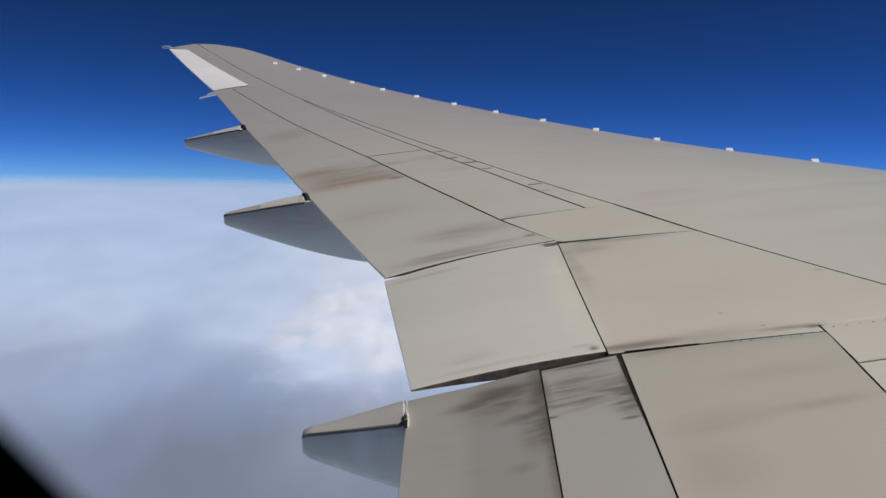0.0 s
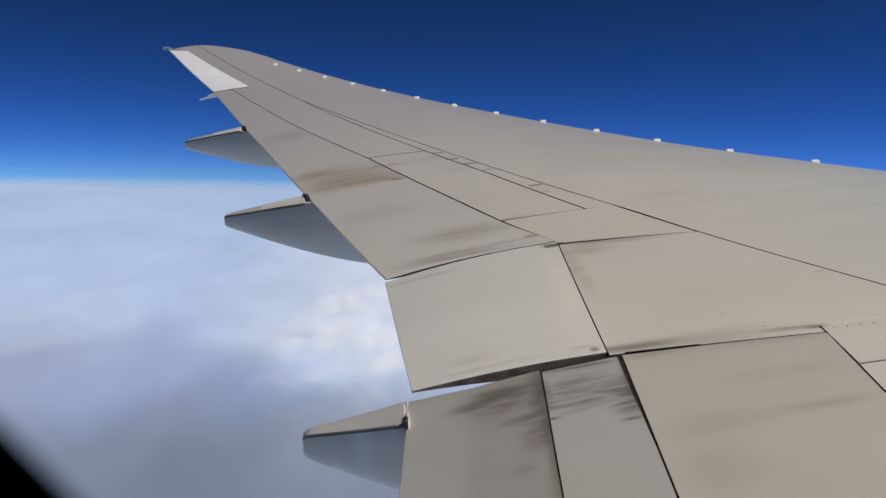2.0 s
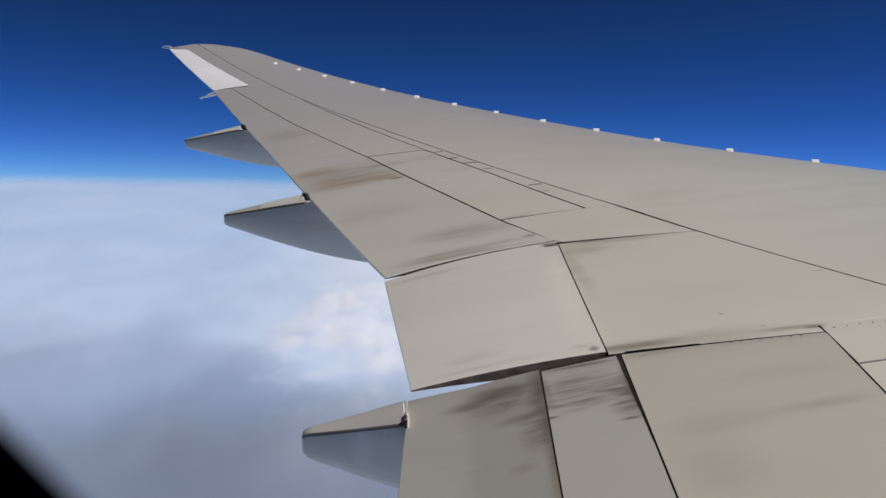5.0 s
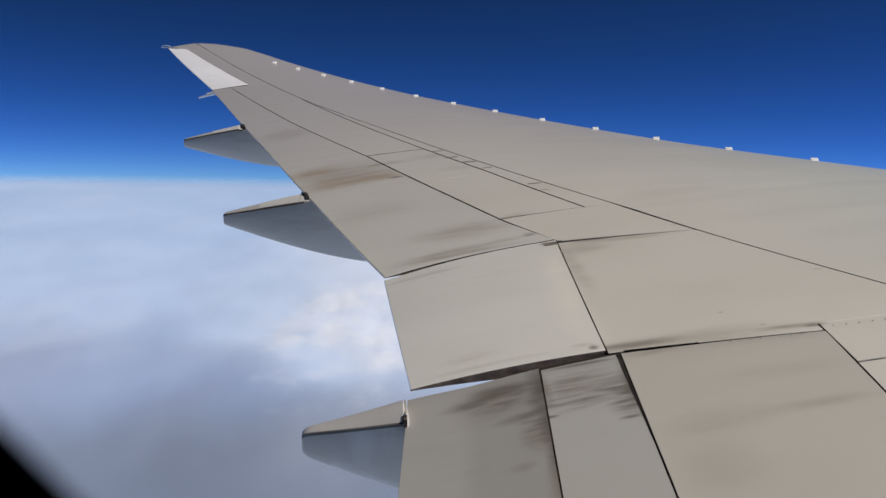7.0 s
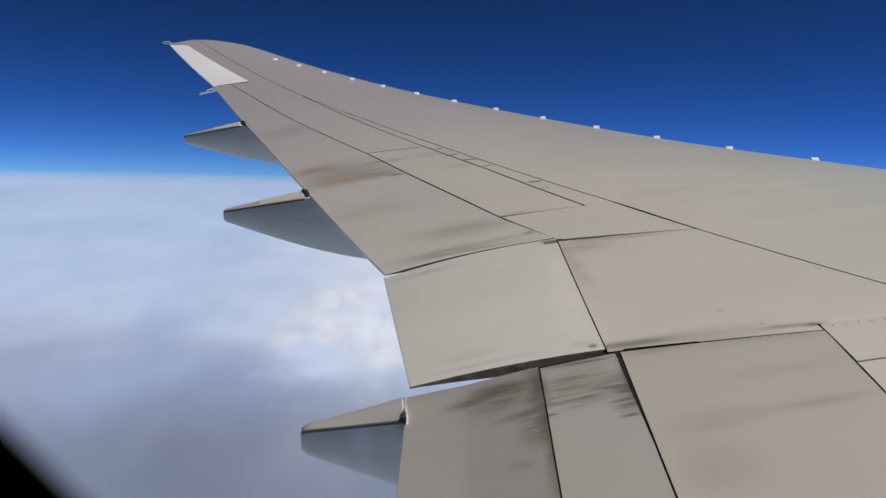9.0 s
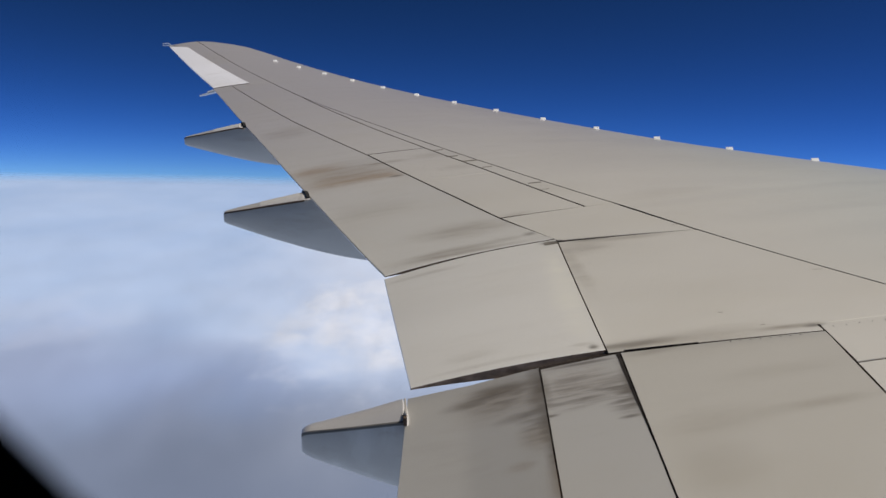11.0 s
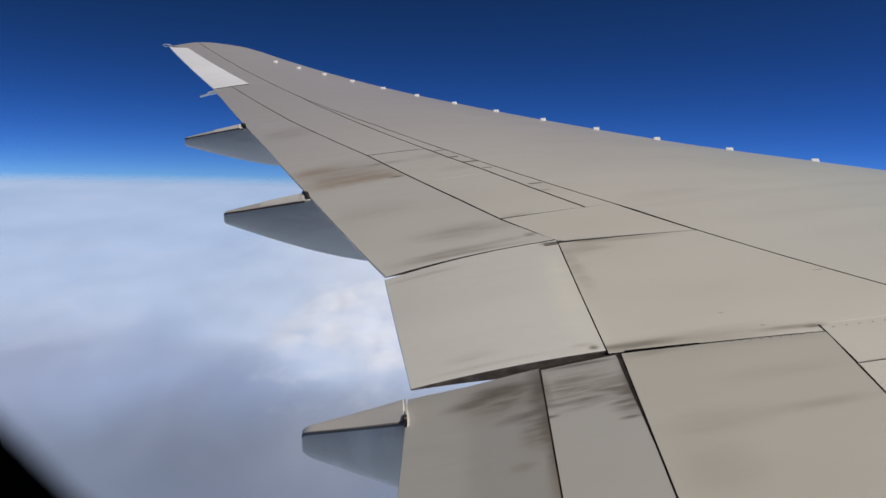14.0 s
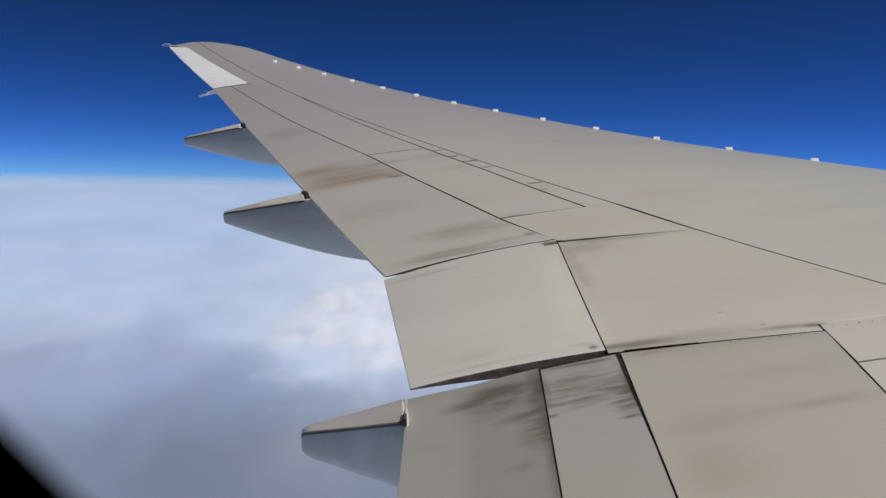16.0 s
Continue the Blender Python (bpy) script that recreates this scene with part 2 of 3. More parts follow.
p_out, p_mix, p_clear, p_gloss, p_f = (pn.new("ShaderNode" + k) for k in ("OutputMaterial", "MixShader", "BsdfTransparent", "BsdfGlossy", "Fresnel"))
p_gloss.inputs["Roughness"].default_value, p_f.inputs["IOR"].default_value = 0.02, 1.2
pk.new(p_f.outputs[0], p_mix.inputs[0])
pk.new(p_clear.outputs[0], p_mix.inputs[1])
pk.new(p_gloss.outputs[0], p_mix.inputs[2])
pk.new(p_mix.outputs[0], p_out.inputs["Surface"])

# ---------------------------------------------------------------- the wing's form
BODY = 2.8                     # from the aircraft's middle to the eye
KINK, TIP = 10.921, 30.46


def chord(b):
    """Length of the wing section b metres from the aircraft's middle, the kink eased."""
    k1, k2 = (8.813 - 13.696) / (KINK - 3), (1.5357 - 8.813) / (TIP - KINK)
    d = b - KINK
    return tip_flare(b - BODY) + 8.813 + k1 * d + (k2 - k1) * 0.6 * (math.log1p(math.exp(-abs(d / 0.6))) + max(0.0, d / 0.6))


def tip_flare(y):
    """The leading edge bulges forward a little towards the tip."""
    return 0.50 * min(1.0, max(0.0, (y - 19.0) / 7.5)) ** 1.5


def nose_x(y):
    return 16.3845 - 0.6963 * (y + BODY) + tip_flare(y)


def tail_x(y):
    return nose_x(y) - chord(y + BODY)


def crown(u):
    if u < 0.62:
        return 2 * u / 0.62 - (u / 0.62) ** 2 if u > 0 else 2 * u / 0.62
    return math.sqrt(max(0.0, 1 - ((min(u, 1) - 0.62) / 0.38) ** 2))


def base_z(x, y):
    b = y + BODY
    t = b - 3
    return -2.3704 + 0.1104 * t + 0.0026 * t * t + (x - tail_x(y)) * (0.0445 - 0.0815 * t / 27.4)


def ease_in(w):
    w = min(1.0, max(0.0, w))
    return w * w * (3 - 2 * w)


def top_z(x, y):
    c = chord(y + BODY)
    u = (x - tail_x(y)) / c
    return base_z(x, y) + c * 0.0543 * crown(u) + 0.046 * ease_in((13.8 - y) / 3.6) * ease_in((u - 0.5) / 0.35)


def under_z(x, y):
    c = chord(y + BODY)
    return min(base_z(x, y) - c * 0.050 * max(0.0, crown((x - tail_x(y)) / c)) ** 1.4, top_z(x, y) - 0.05)


def along(points, y):
    """x at y on a line through (y, x) points."""
    if y <= points[0][0]:
        (y0, x0), (y1, x1) = points[0], points[1]
    else:
        for (y0, x0), (y1, x1) in zip(points, points[1:]):
            if y <= y1:
                break
    return x0 + (x1 - x0) * (y - y0) / (y1 - y0)


SPAR = ((0.28, 5.745), (6.05, 3.57), (6.61, 3.36), (7.95, 2.86), (8.90, 2.51), (11.87, 1.21), (14.83, -0.10), (18.34, -1.71), (22.59, -3.53), (27.50, -5.60), (28.3, -5.95))
SPOILER_FRONT = ((9.21, 2.06), (11.29, 1.25), (14.92, -0.31), (18.27, -1.70))
FLAP_FRONT = ((8.10, 1.56), (10.10, 0.81), (12.92, -0.30), (16.16, -1.73), (20.04, -3.32), (20.65, -3.57))
TRAIL = ((8.05, -0.05), (11.20, -0.99), (14.49, -2.00), (19.21, -3.51), (20.62, -3.98))


# ---------------------------------------------------------------- building helpers
def finish(bm, name, mats, parent=None, label="", smooth=14):
    bmesh.ops.recalc_face_normals(bm, faces=bm.faces)
    me = bpy.data.meshes.new(name)
    bm.to_mesh(me)
    bm.free()
    for m in mats if isinstance(mats, (list, tuple)) else (mats, M_EDGE):
        me.materials.append(m)
    me.polygons.foreach_set("use_smooth", [True] * len(me.polygons))
    me.set_sharp_from_angle(angle=radians(smooth))
    ob = new(name, me)
    if parent:
        ob.parent = parent
    if label:
        tagged(ob, label)
    return ob


def part(name, bm, mats, parent, label="", smooth=14):
    return finish(bm, name, mats, parent, label, smooth)


def slab(inner, outer, height, depth, nu=16, nv=14, ease=0.005, extra=(), tail=1, lean=0.0):
    """A curved panel. inner and outer: its two edges as functions of 0 (aft) to 1 (front) that give (x, y).
    height(x, y): its upper face; depth(u, v): its thickness there; ease: the rounding of its rim."""
    bm = bmesh.new()
    lip = 0.0025 / (Vector(inner(1.0)) - Vector(inner(0.0))).length
    us = sorted([0.0, lip] + [k / nu for k in range(1, nu)] + [1 - lip, 1.0] + list(extra))
    vs = [0.0, 0.004] + [k / nv for k in range(1, nv)] + [0.996, 1.0]
    top, low = [], []
    for v in vs:
        rt, rl = [], []
        for u in us:
            a, b = Vector(inner(u)), Vector(outer(u))
            q = a + (b - a) * v
            rim = u in (0.0, 1.0) or v in (0.0, 1.0)
            z = height(q.x, q.y)
            d = depth(u, v)
            rt.append(bm.verts.new((q.x, q.y, z - (min(ease, d * 0.4) if rim else 0))))
            rl.append(bm.verts.new((q.x, q.y - (lean * d if v == 0.0 else 0.0), z - d)))
        top.append(rt)
        low.append(rl)
    nV, nU = len(vs), len(us)
    for j in range(nV - 1):
        for i in range(nU - 1):
            f = bm.faces.new((top[j][i], top[j][i + 1], top[j + 1][i + 1], top[j + 1][i]))
            f.material_index = 1 if i == nU - 2 else tail if i == 0 else 0
            bm.faces.new((low[j][i], low[j + 1][i], low[j + 1][i + 1], low[j][i + 1]))
    rim = [(0, i) for i in range(nU)] + [(j, nU - 1) for j in range(1, nV)] + [(nV - 1, i) for i in range(nU - 2, -1, -1)] + [(j, 0) for j in range(nV - 2, 0, -1)]
    for (j0, i0), (j1, i1) in zip(rim, rim[1:] + rim[:1]):
        bm.faces.new((top[j0][i0], low[j0][i0], low[j1][i1], top[j1][i1])).material_index = tail if i0 == i1 == 0 else 1
    return bm


def line(p, q, bow=0.0):
    p, q = Vector(p), Vector(q)
    side = Vector((-(q - p).y, (q - p).x)).normalized()
    return lambda u: p + (q - p) * u + side * bow * 4 * u * (1 - u)


def strip(aft, front, y0, y1, n, height, depth, nu=8, ease=0.006, gap=0.006, bow=None, tail=1):
    """A panel between two spanwise lines from y0 to y1."""
    bm = bmesh.new()
    us = [0.0, 0.006] + [k / nu for k in range(1, nu)] + [0.994, 1.0]
    ys = [y0, y0 + 0.006] + [y0 + (y1 - y0) * k / n for k in range(1, n)] + [y1 - 0.006, y1]
    top, low = [], []
    for k, y in enumerate(ys):
        xa, xf = along(aft, y) + gap, along(front, y) - gap
        xf = max(xf, xa + 0.004)
        rt, rl = [], []
        for i, u in enumerate(us):
            x = xa + (xf - xa) * u
            rim = i in (0, len(us) - 1) or k in (0, len(ys) - 1)
            yb = y + (bow(u) * max(0.0, 1 - (y - y0) / 1.0) if bow else 0.0)
            z, d = height(x, yb), depth(u, (y - y0) / (y1 - y0))
            rt.append(bm.verts.new((x, yb, z - (min(ease, 0.4 * d) if rim else 0))))
            rl.append(bm.verts.new((x, yb, z - d)))
        top.append(rt)
        low.append(rl)
    nV, nU = len(ys), len(us)
    for j in range(nV - 1):
        for i in range(nU - 1):
            f = bm.faces.new((top[j][i], top[j][i + 1], top[j + 1][i + 1], top[j + 1][i]))
            f.material_index = 1 if i == nU - 2 else tail if i == 0 else 0
            bm.faces.new((low[j][i], low[j + 1][i], low[j + 1][i + 1], low[j][i + 1]))
    rim = [(0, i) for i in range(nU)] + [(j, nU - 1) for j in range(1, nV)] + [(nV - 1, i) for i in range(nU - 2, -1, -1)] + [(j, 0) for j in range(nV - 2, 0, -1)]
    for (j0, i0), (j1, i1) in zip(rim, rim[1:] + rim[:1]):
        bm.faces.new((top[j0][i0], low[j0][i0], low[j1][i1], top[j1][i1])).material_index = tail if i0 == i1 == 0 else 1
    return bm


def box(bm, centre, size, m=None):
    r = bmesh.ops.create_cube(bm, size=1.0, matrix=(m or Matrix.Identity(4)) @ Matrix.LocRotScale(centre, None, size))
    return r["verts"]


# ---------------------------------------------------------------- the cloud deck below
CLOUD_HEADS = ((-66, 1190, 26, 60, 18), (-30, 1110, 40, 70, 11), (8, 1010, 34, 60, 12), (-24, 960, 34, 55, 9), (-95, 1060, 26, 45, 7),
               (-105, 985, 22, 40, 6), (12, 900, 26, 45, 8), (-60, 1000, 40, 60, 8), (30, 1180, 40, 80, 12), (60, 980, 40, 70, 11),
               (-375, 1000, 40, 80, 3), (-330, 1080, 40, 70, 2), (-440, 1130, 50, 90, 3), (110, 1090, 60, 90, 13), (-10, 1330, 60, 110, 10))


def cloud_height(x, y):
    """Relief of the deck: a long swell, and heaped heads where the cumulus comes through."""
    r = math.hypot(x, y)
    h = noise.fractal(Vector((x / 520.0, y / 520.0, 0.3)), 0.9, 2.1, 3) * 13.0 * min(1.0, r / 300.0)
    mask = rise = 0.0
    for cx, cy, rx, ry, top in CLOUD_HEADS:
        d = ((x - cx) / rx) ** 2 + ((y - cy) / ry) ** 2
        if d < 6.0:
            w = math.exp(-d * 0.9)
            mask, rise = max(mask, w), rise + 0.55 * top * w
    if mask > 0.02:
        lump = noise.turbulence(Vector((x / 46.0, y / 70.0, 2.0)), 4, False, noise_basis="PERLIN_ORIGINAL")
        h += min(rise, 16.0) * (0.14 + 0.14 * lump) * min(1.0, mask * 1.6)
    if r > 380.0:
        h += 1.6 * noise.fractal(Vector((x / 85.0, y / 150.0, 7.0)), 0.9, 2.1, 3) * min(1.0, (r - 380.0) / 400.0)
    return h * max(0.0, 1 - 0.9 * min(1.0, max(0.0, r - 1200.0) / 2600.0))


def build_clouds():
    drop, reach = 238.0, 4600.0
    bm = bmesh.new()
    rings = 250
    turns = [radians(58 + 0.25 * k) for k in range(257)] + [radians(122 + 2.0 * k) for k in range(1, 148)]
    spokes = len(turns)
    grid = []
    for i in range(rings):
        r = 20.0 * (reach / 20.0) ** (i / (rings - 1))
        row = []
        for a in turns:
            x, y = r * math.cos(a), r * math.sin(a)
            row.append(bm.verts.new((x, y, -drop + cloud_height(x, y))))
        grid.append(row)
    for i in range(rings - 1):
        for j in range(spokes):
            k = (j + 1) % spokes
            bm.faces.new((grid[i][j], grid[i + 1][j], grid[i + 1][k], grid[i][k]))
    bm.faces.new(grid[0])
    m, n, l = material("cloud")
    out, diff, co = n.new("ShaderNodeOutputMaterial"), n.new("ShaderNodeBsdfDiffuse"), n.new("ShaderNodeTexCoord")
    p = co.outputs["Object"]
    big = noise_node(n, l, p, 0.0016, (1, 0.30, 1), 2.0, 0.40, (3.1, 1.7, 0))
    small = noise_node(n, l, p, 0.0075, (1, 0.45, 1), 4.0, 0.50)
    mix = math_node(n, l, "ADD", math_node(n, l, "MULTIPLY", big, 0.70), math_node(n, l, "MULTIPLY", small, 0.30))
    # the blue cast of haze over the deck is put into its base colour
    colour = mixed(n, l, ramp(n, l, mix, 0.32, 0.68), (0.345, 0.470, 0.715), (0.430, 0.545, 0.770))

    def patch(px, py, sx, sy, turn, most, tint, soft, start=1.2, end=0.1, ragged=1.2):
        """A ragged-edged place where the deck thins, thickens or is dimmed."""
        mp = n.new("ShaderNodeMapping")
        mp.vector_type = "TEXTURE"
        mp.inputs["Location"].default_value, mp.inputs["Scale"].default_value = (px, py, 0), (sx, sy, 1e5)
        mp.inputs["Rotation"].default_value = (0, 0, radians(turn))
        l.new(p, mp.inputs["Vector"])
        ln = n.new("ShaderNodeVectorMath")
        ln.operation = "LENGTH"
        l.new(mp.outputs[0], ln.inputs[0])
        d = math_node(n, l, "ADD", ln.outputs["Value"], math_node(n, l, "MULTIPLY", math_node(n, l, "SUBTRACT", soft, 0.5), ragged))
        return mixed(n, l, ramp(n, l, d, start, end, 0.0, most), colour, tint)

    veil = noise_node(n, l, p, 0.0050, (1, 0.45, 1), 4.0, 0.50, (5.0, 9.0, 0))
    puff = noise_node(n, l, p, 0.024, (1, 0.42, 1), 6.0, 0.58, (11.0, 4.0, 0))
    sea, shade, pale, white = (0.180, 0.262, 0.480), (0.172, 0.207, 0.288), (0.62, 0.675, 0.80), (0.86, 0.85, 0.87)
    # thin places, through which the dark sea shows
    colour = patch(-150, 560, 300, 300, 0, 0.85, sea, veil, 1.25, 0.2)
    colour = patch(-90, 700, 75, 150, 8, 0.55, sea, veil)
    colour = patch(-135, 830, 75, 160, 10, 0.60, sea, veil)
    colour = patch(-235, 790, 170, 200, 15, 0.72, (0.23, 0.30, 0.50), veil)
    colour = patch(-250, 1000, 60, 200, 12, 0.26, sea, veil)
    colour = patch(30, 1120, 40, 45, 0, 0.30, sea, veil)
    # this grey one paints the dimming by the window's edge into the cloud
    colour = patch(-170, 560, 330, 230, 0, 0.85, shade, veil, 1.3, 0.3)
    colour = patch(-360, 880, 220, 330, 15, 0.75, (0.30, 0.36, 0.54), veil)
    # sunlit cumulus tops, whitened in the colour towards the sun: one broad bank and its brighter heads
    colour = patch(-40, 1600, 230, 900, 0, 0.60, pale, veil, 1.3, 0.2, 0.9)
    colour = patch(-20, 1080, 130, 330, 0, 0.55, pale, puff, 1.2, 0.1, 2.0)
    for cx, cy, rx, ry, top in CLOUD_HEADS:
        colour = patch(cx, cy, rx * 1.25, ry * 1.25, 0, 0.015 * top + 0.02, white, puff, 1.15, 0.15, 2.6)
    l.new(colour, diff.inputs["Color"])
    ln = n.new("ShaderNodeVectorMath")
    ln.operation = "LENGTH"
    l.new(p, ln.inputs[0])
    clear, fade = n.new("ShaderNodeBsdfTransparent"), n.new("ShaderNodeMixShader")
    l.new(ramp(n, l, ln.outputs["Value"], 3480, 4500), fade.inputs[0])
    l.new(diff.outputs[0], fade.inputs[1])
    l.new(clear.outputs[0], fade.inputs[2])
    l.new(fade.outputs[0], out.inputs["Surface"])
    ob = finish(bm, "ground", m, smooth=180)
    tagged(ob, "soft white cloud deck with pale blue gaps far below", "clouds", kind="structure")
    return ob


build_clouds()

# ---------------------------------------------------------------- the wing
wing = new("aircraft_wing")
wing.matrix_world = AIRCRAFT
tagged(wing, "grey painted airliner wing with grimy panel joints above the clouds", "aircraft wing")


def flap_edge(y):
    """Where the fixed wing ends and the moving surfaces begin."""
    if y < 5.62:
        return along(((0.28, 0.43), (5.62, 0.94)), y)
    if y < 8.09:
        return along(((5.62, 1.50), (8.09, 1.66)), y)
    if y < 20.65:
        return along(FLAP_FRONT, y) + 0.05
    if y < 27.62:
        return along(((20.65, -3.12), (27.0, -5.86), (28.3, -6.55)), y)
    return along(SPAR, y) - 0.03


def build_wing_box():
    bm = bmesh.new()
    ys = [0.28 + (27.85 - 0.28) * (k / 110) for k in range(111)] + [5.615, 5.625, 8.085, 8.095, 20.645, 20.655, 27.615, 27.625]
    ys = sorted(ys) + [27.95, 28.02, 28.06]
    rings = []
    n_top, n_low, n_rec = 36, 26, 10
    for y in ys:
        s, e, nose = along(SPAR, y) + 0.008, flap_edge(y), nose_x(y)
        shrink = 1.0 if y <= 27.85 else max(0.06, math.sqrt(max(0.0, 1 - ((y - 27.85) / 0.215) ** 2)))
        if y > 27.2:
            nose -= 0.75 * ((y - 27.2) / 0.86) ** 2.2
        mid = lambda x: 0.5 * (top_z(x, y) + under_z(x, y))
        ring = []
        for k in range(n_top):
            w = k / (n_top - 1)
            x = s + (nose - s) * math.sin(w * math.pi / 2)
            u_real = nose_x(y) - (nose_x(y) - s) * (nose - x) / (nose - s) if nose != nose_x(y) else x
            ring.append((x, y, mid(u_real) + (top_z(u_real, y) - mid(u_real)) * shrink))
        for k in range(1, n_low):
            w = k / (n_low - 1)
            x = nose + (e - nose) * (1 - math.cos(w * math.pi / 2))
            u_real = nose_x(y) - (nose_x(y) - e) * (nose - x) / (nose - e)
            ring.append((x, y, mid(u_real) + (under_z(u_real, y) - mid(u_real)) * shrink))
        for k in range(n_rec):
            x = e + (s - e) * k / (n_rec - 1)
            ring.append((x, y, top_z(x, y) - 0.014))
        rings.append([bm.verts.new(c) for c in ring])
    n = len(rings[0])
    for a, b in zip(rings, rings[1:]):
        for i in range(n):
            k = (i + 1) % n
            f = bm.faces.new((a[i], a[k], b[k], b[i]))
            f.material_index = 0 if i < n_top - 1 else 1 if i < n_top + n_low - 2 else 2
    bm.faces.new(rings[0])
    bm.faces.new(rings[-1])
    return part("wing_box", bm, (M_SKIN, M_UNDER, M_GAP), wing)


build_wing_box()
const = lambda d: (lambda u, v: d)

# strip behind the spar joint, and the fixed panels round the spoilers
part("joint_strip", strip(SPOILER_FRONT, SPAR, 9.1805, 18.2, 40, top_z, const(0.045), 3, gap=0.009, ease=0.002), M_FIXED, wing)
OUTER_FRONT = ((12.98, 0.525), (14.92, -0.31), (18.27, -1.70), (18.34, -1.71), (22.59, -3.53), (27.50, -5.60), (27.6, -5.64))
part("fixed_panel", strip(FLAP_FRONT, OUTER_FRONT, 12.985, 20.62, 40, top_z, const(0.045), gap=0.006), M_FIXED, wing)
part("tip_panel", strip(((20.62, -3.16), (26.9, -5.88), (28.1, -6.9)), OUTER_FRONT, 20.624, 27.60, 40, top_z, const(0.03), gap=0.006), M_FIXED, wing)
for y0, y1 in ((11.128, 12.938), (9.190, 11.116)):
    part("outboard_spoiler", strip(FLAP_FRONT, SPOILER_FRONT, y0, y1, 14, top_z, const(0.045), gap=0.009), M_FIXED, wing)
part("corner_panel", slab(line((1.600, 8.175), (2.84, 7.968)), line((1.180, 9.148), (2.375, 9.178)), top_z, const(0.045)), M_FIXED, wing)


def hinge_inner(u):
    x = 1.4405 + 2.3395 * u
    if x <= 2.802:
        return Vector((x, 5.608 - 0.203 * (x - 1.448) / 1.354))
    return Vector((x, 5.512 - 0.042 * (x - 2.815) / 0.985))


part("hinge_panel", slab(hinge_inner, line((1.5895, 8.13), (2.848, 7.955)), top_z, const(0.05), 24, 20, extra=(0.5813, 0.5872)), M_FIXED, wing)


part("tip_cap", slab(line((-6.56, 27.60), (-5.66, 27.61)), line((-6.60, 27.66), (-5.80, 27.92)), top_z, const(0.05), 8, 6), M_FIXED, wing)


def wedge(root, tail):
    return lambda u, v: tail + (root - tail) * u


def flap_bow(u):
    """How far the seam between flap and flaperon swings outboard, aft to front."""
    return 0.21 * u * (1.35 - 0.35 * u)


# moving surfaces along the trailing edge; the flaperon hangs a finger's width low
def camber(x):
    w = min(1.0, max(0.0, (1.45 - x) / 1.45))
    return 0.052 * w * (1 - w)


def drooped(x, y):
    return top_z(x, y) + camber(x) - 0.018 * min(1.0, max(0.0, (1.45 - x) / 1.45)) ** 1.8


def flap_top(x, y):
    """The outboard flap swells towards the flaperon."""
    return top_z(x, y) + camber(x) * max(0.0, 1 - max(0.0, y - 8.05) / 1.6)


part("outboard_flap", strip(TRAIL, FLAP_FRONT, 8.05, 20.60, 60, flap_top, wedge(0.17, 0.012), 14, gap=0.003, bow=flap_bow, tail=0), M_FLAP_OUT, wing)
part("flaperon", slab(line((0.13, 5.70), (1.438, 5.66)), lambda u: Vector((-0.05 + 1.637 * u, 8.04 + flap_bow(u) - 0.020)), drooped, wedge(0.14, 0.015), 18, 20, tail=0, lean=0.10), (M_FLAPERON, M_SIDE), wing,
     "cleaner pale grey flaperon with a dark hinge line")
part("aileron", slab(line((-3.965, 20.64), (-3.17, 20.72)), line((-6.56, 27.56), (-5.88, 26.98)), lambda x, y: top_z(x, y) + 0.004, wedge(0.09, 0.02), 10, 30, tail=0), M_AILERON, wing,
     "white aileron near the tip")
low = lambda x, y: top_z(x, y) - 0.036 * min(1.0, max(0.0, (along(((0.29, 0.46), (5.64, 0.965)), y) - x) / 0.45))
part("inboard_flap", slab(line((-0.285, 0.29), (0.469, 0.29)), line((0.109, 5.610), (0.976, 5.585), 0.010), low, wedge(0.15, 0.02), 16, 40, tail=0), M_FLAP_IN, wing)
part("flap_vane", slab(line((0.475, 0.29), (1.000, 0.29)), line((0.981, 5.565), (1.509, 5.585)), lambda x, y: top_z(x, y) - 0.006, const(0.06), 10, 40), M_MID, wing)
part("inboard_spoiler", slab(line((1.0015, 0.29), (2.155, 0.29)), line((1.514, 5.575), (2.806, 5.393)), top_z, const(0.05), 16, 40), M_SPOILER, wing)
part("root_panel", slab(line((2.162, 0.29), (5.68, 0.29)), line((2.751, 4.887), (4.00, 4.852)), top_z, const(0.05), 16, 30), M_FIXED, wing)
part("root_panel", slab(line((2.754, 4.897), (4.00, 4.862)), line((2.820, 5.507), (3.78, 5.464)), top_z, const(0.05), 10, 8), M_FIXED, wing)


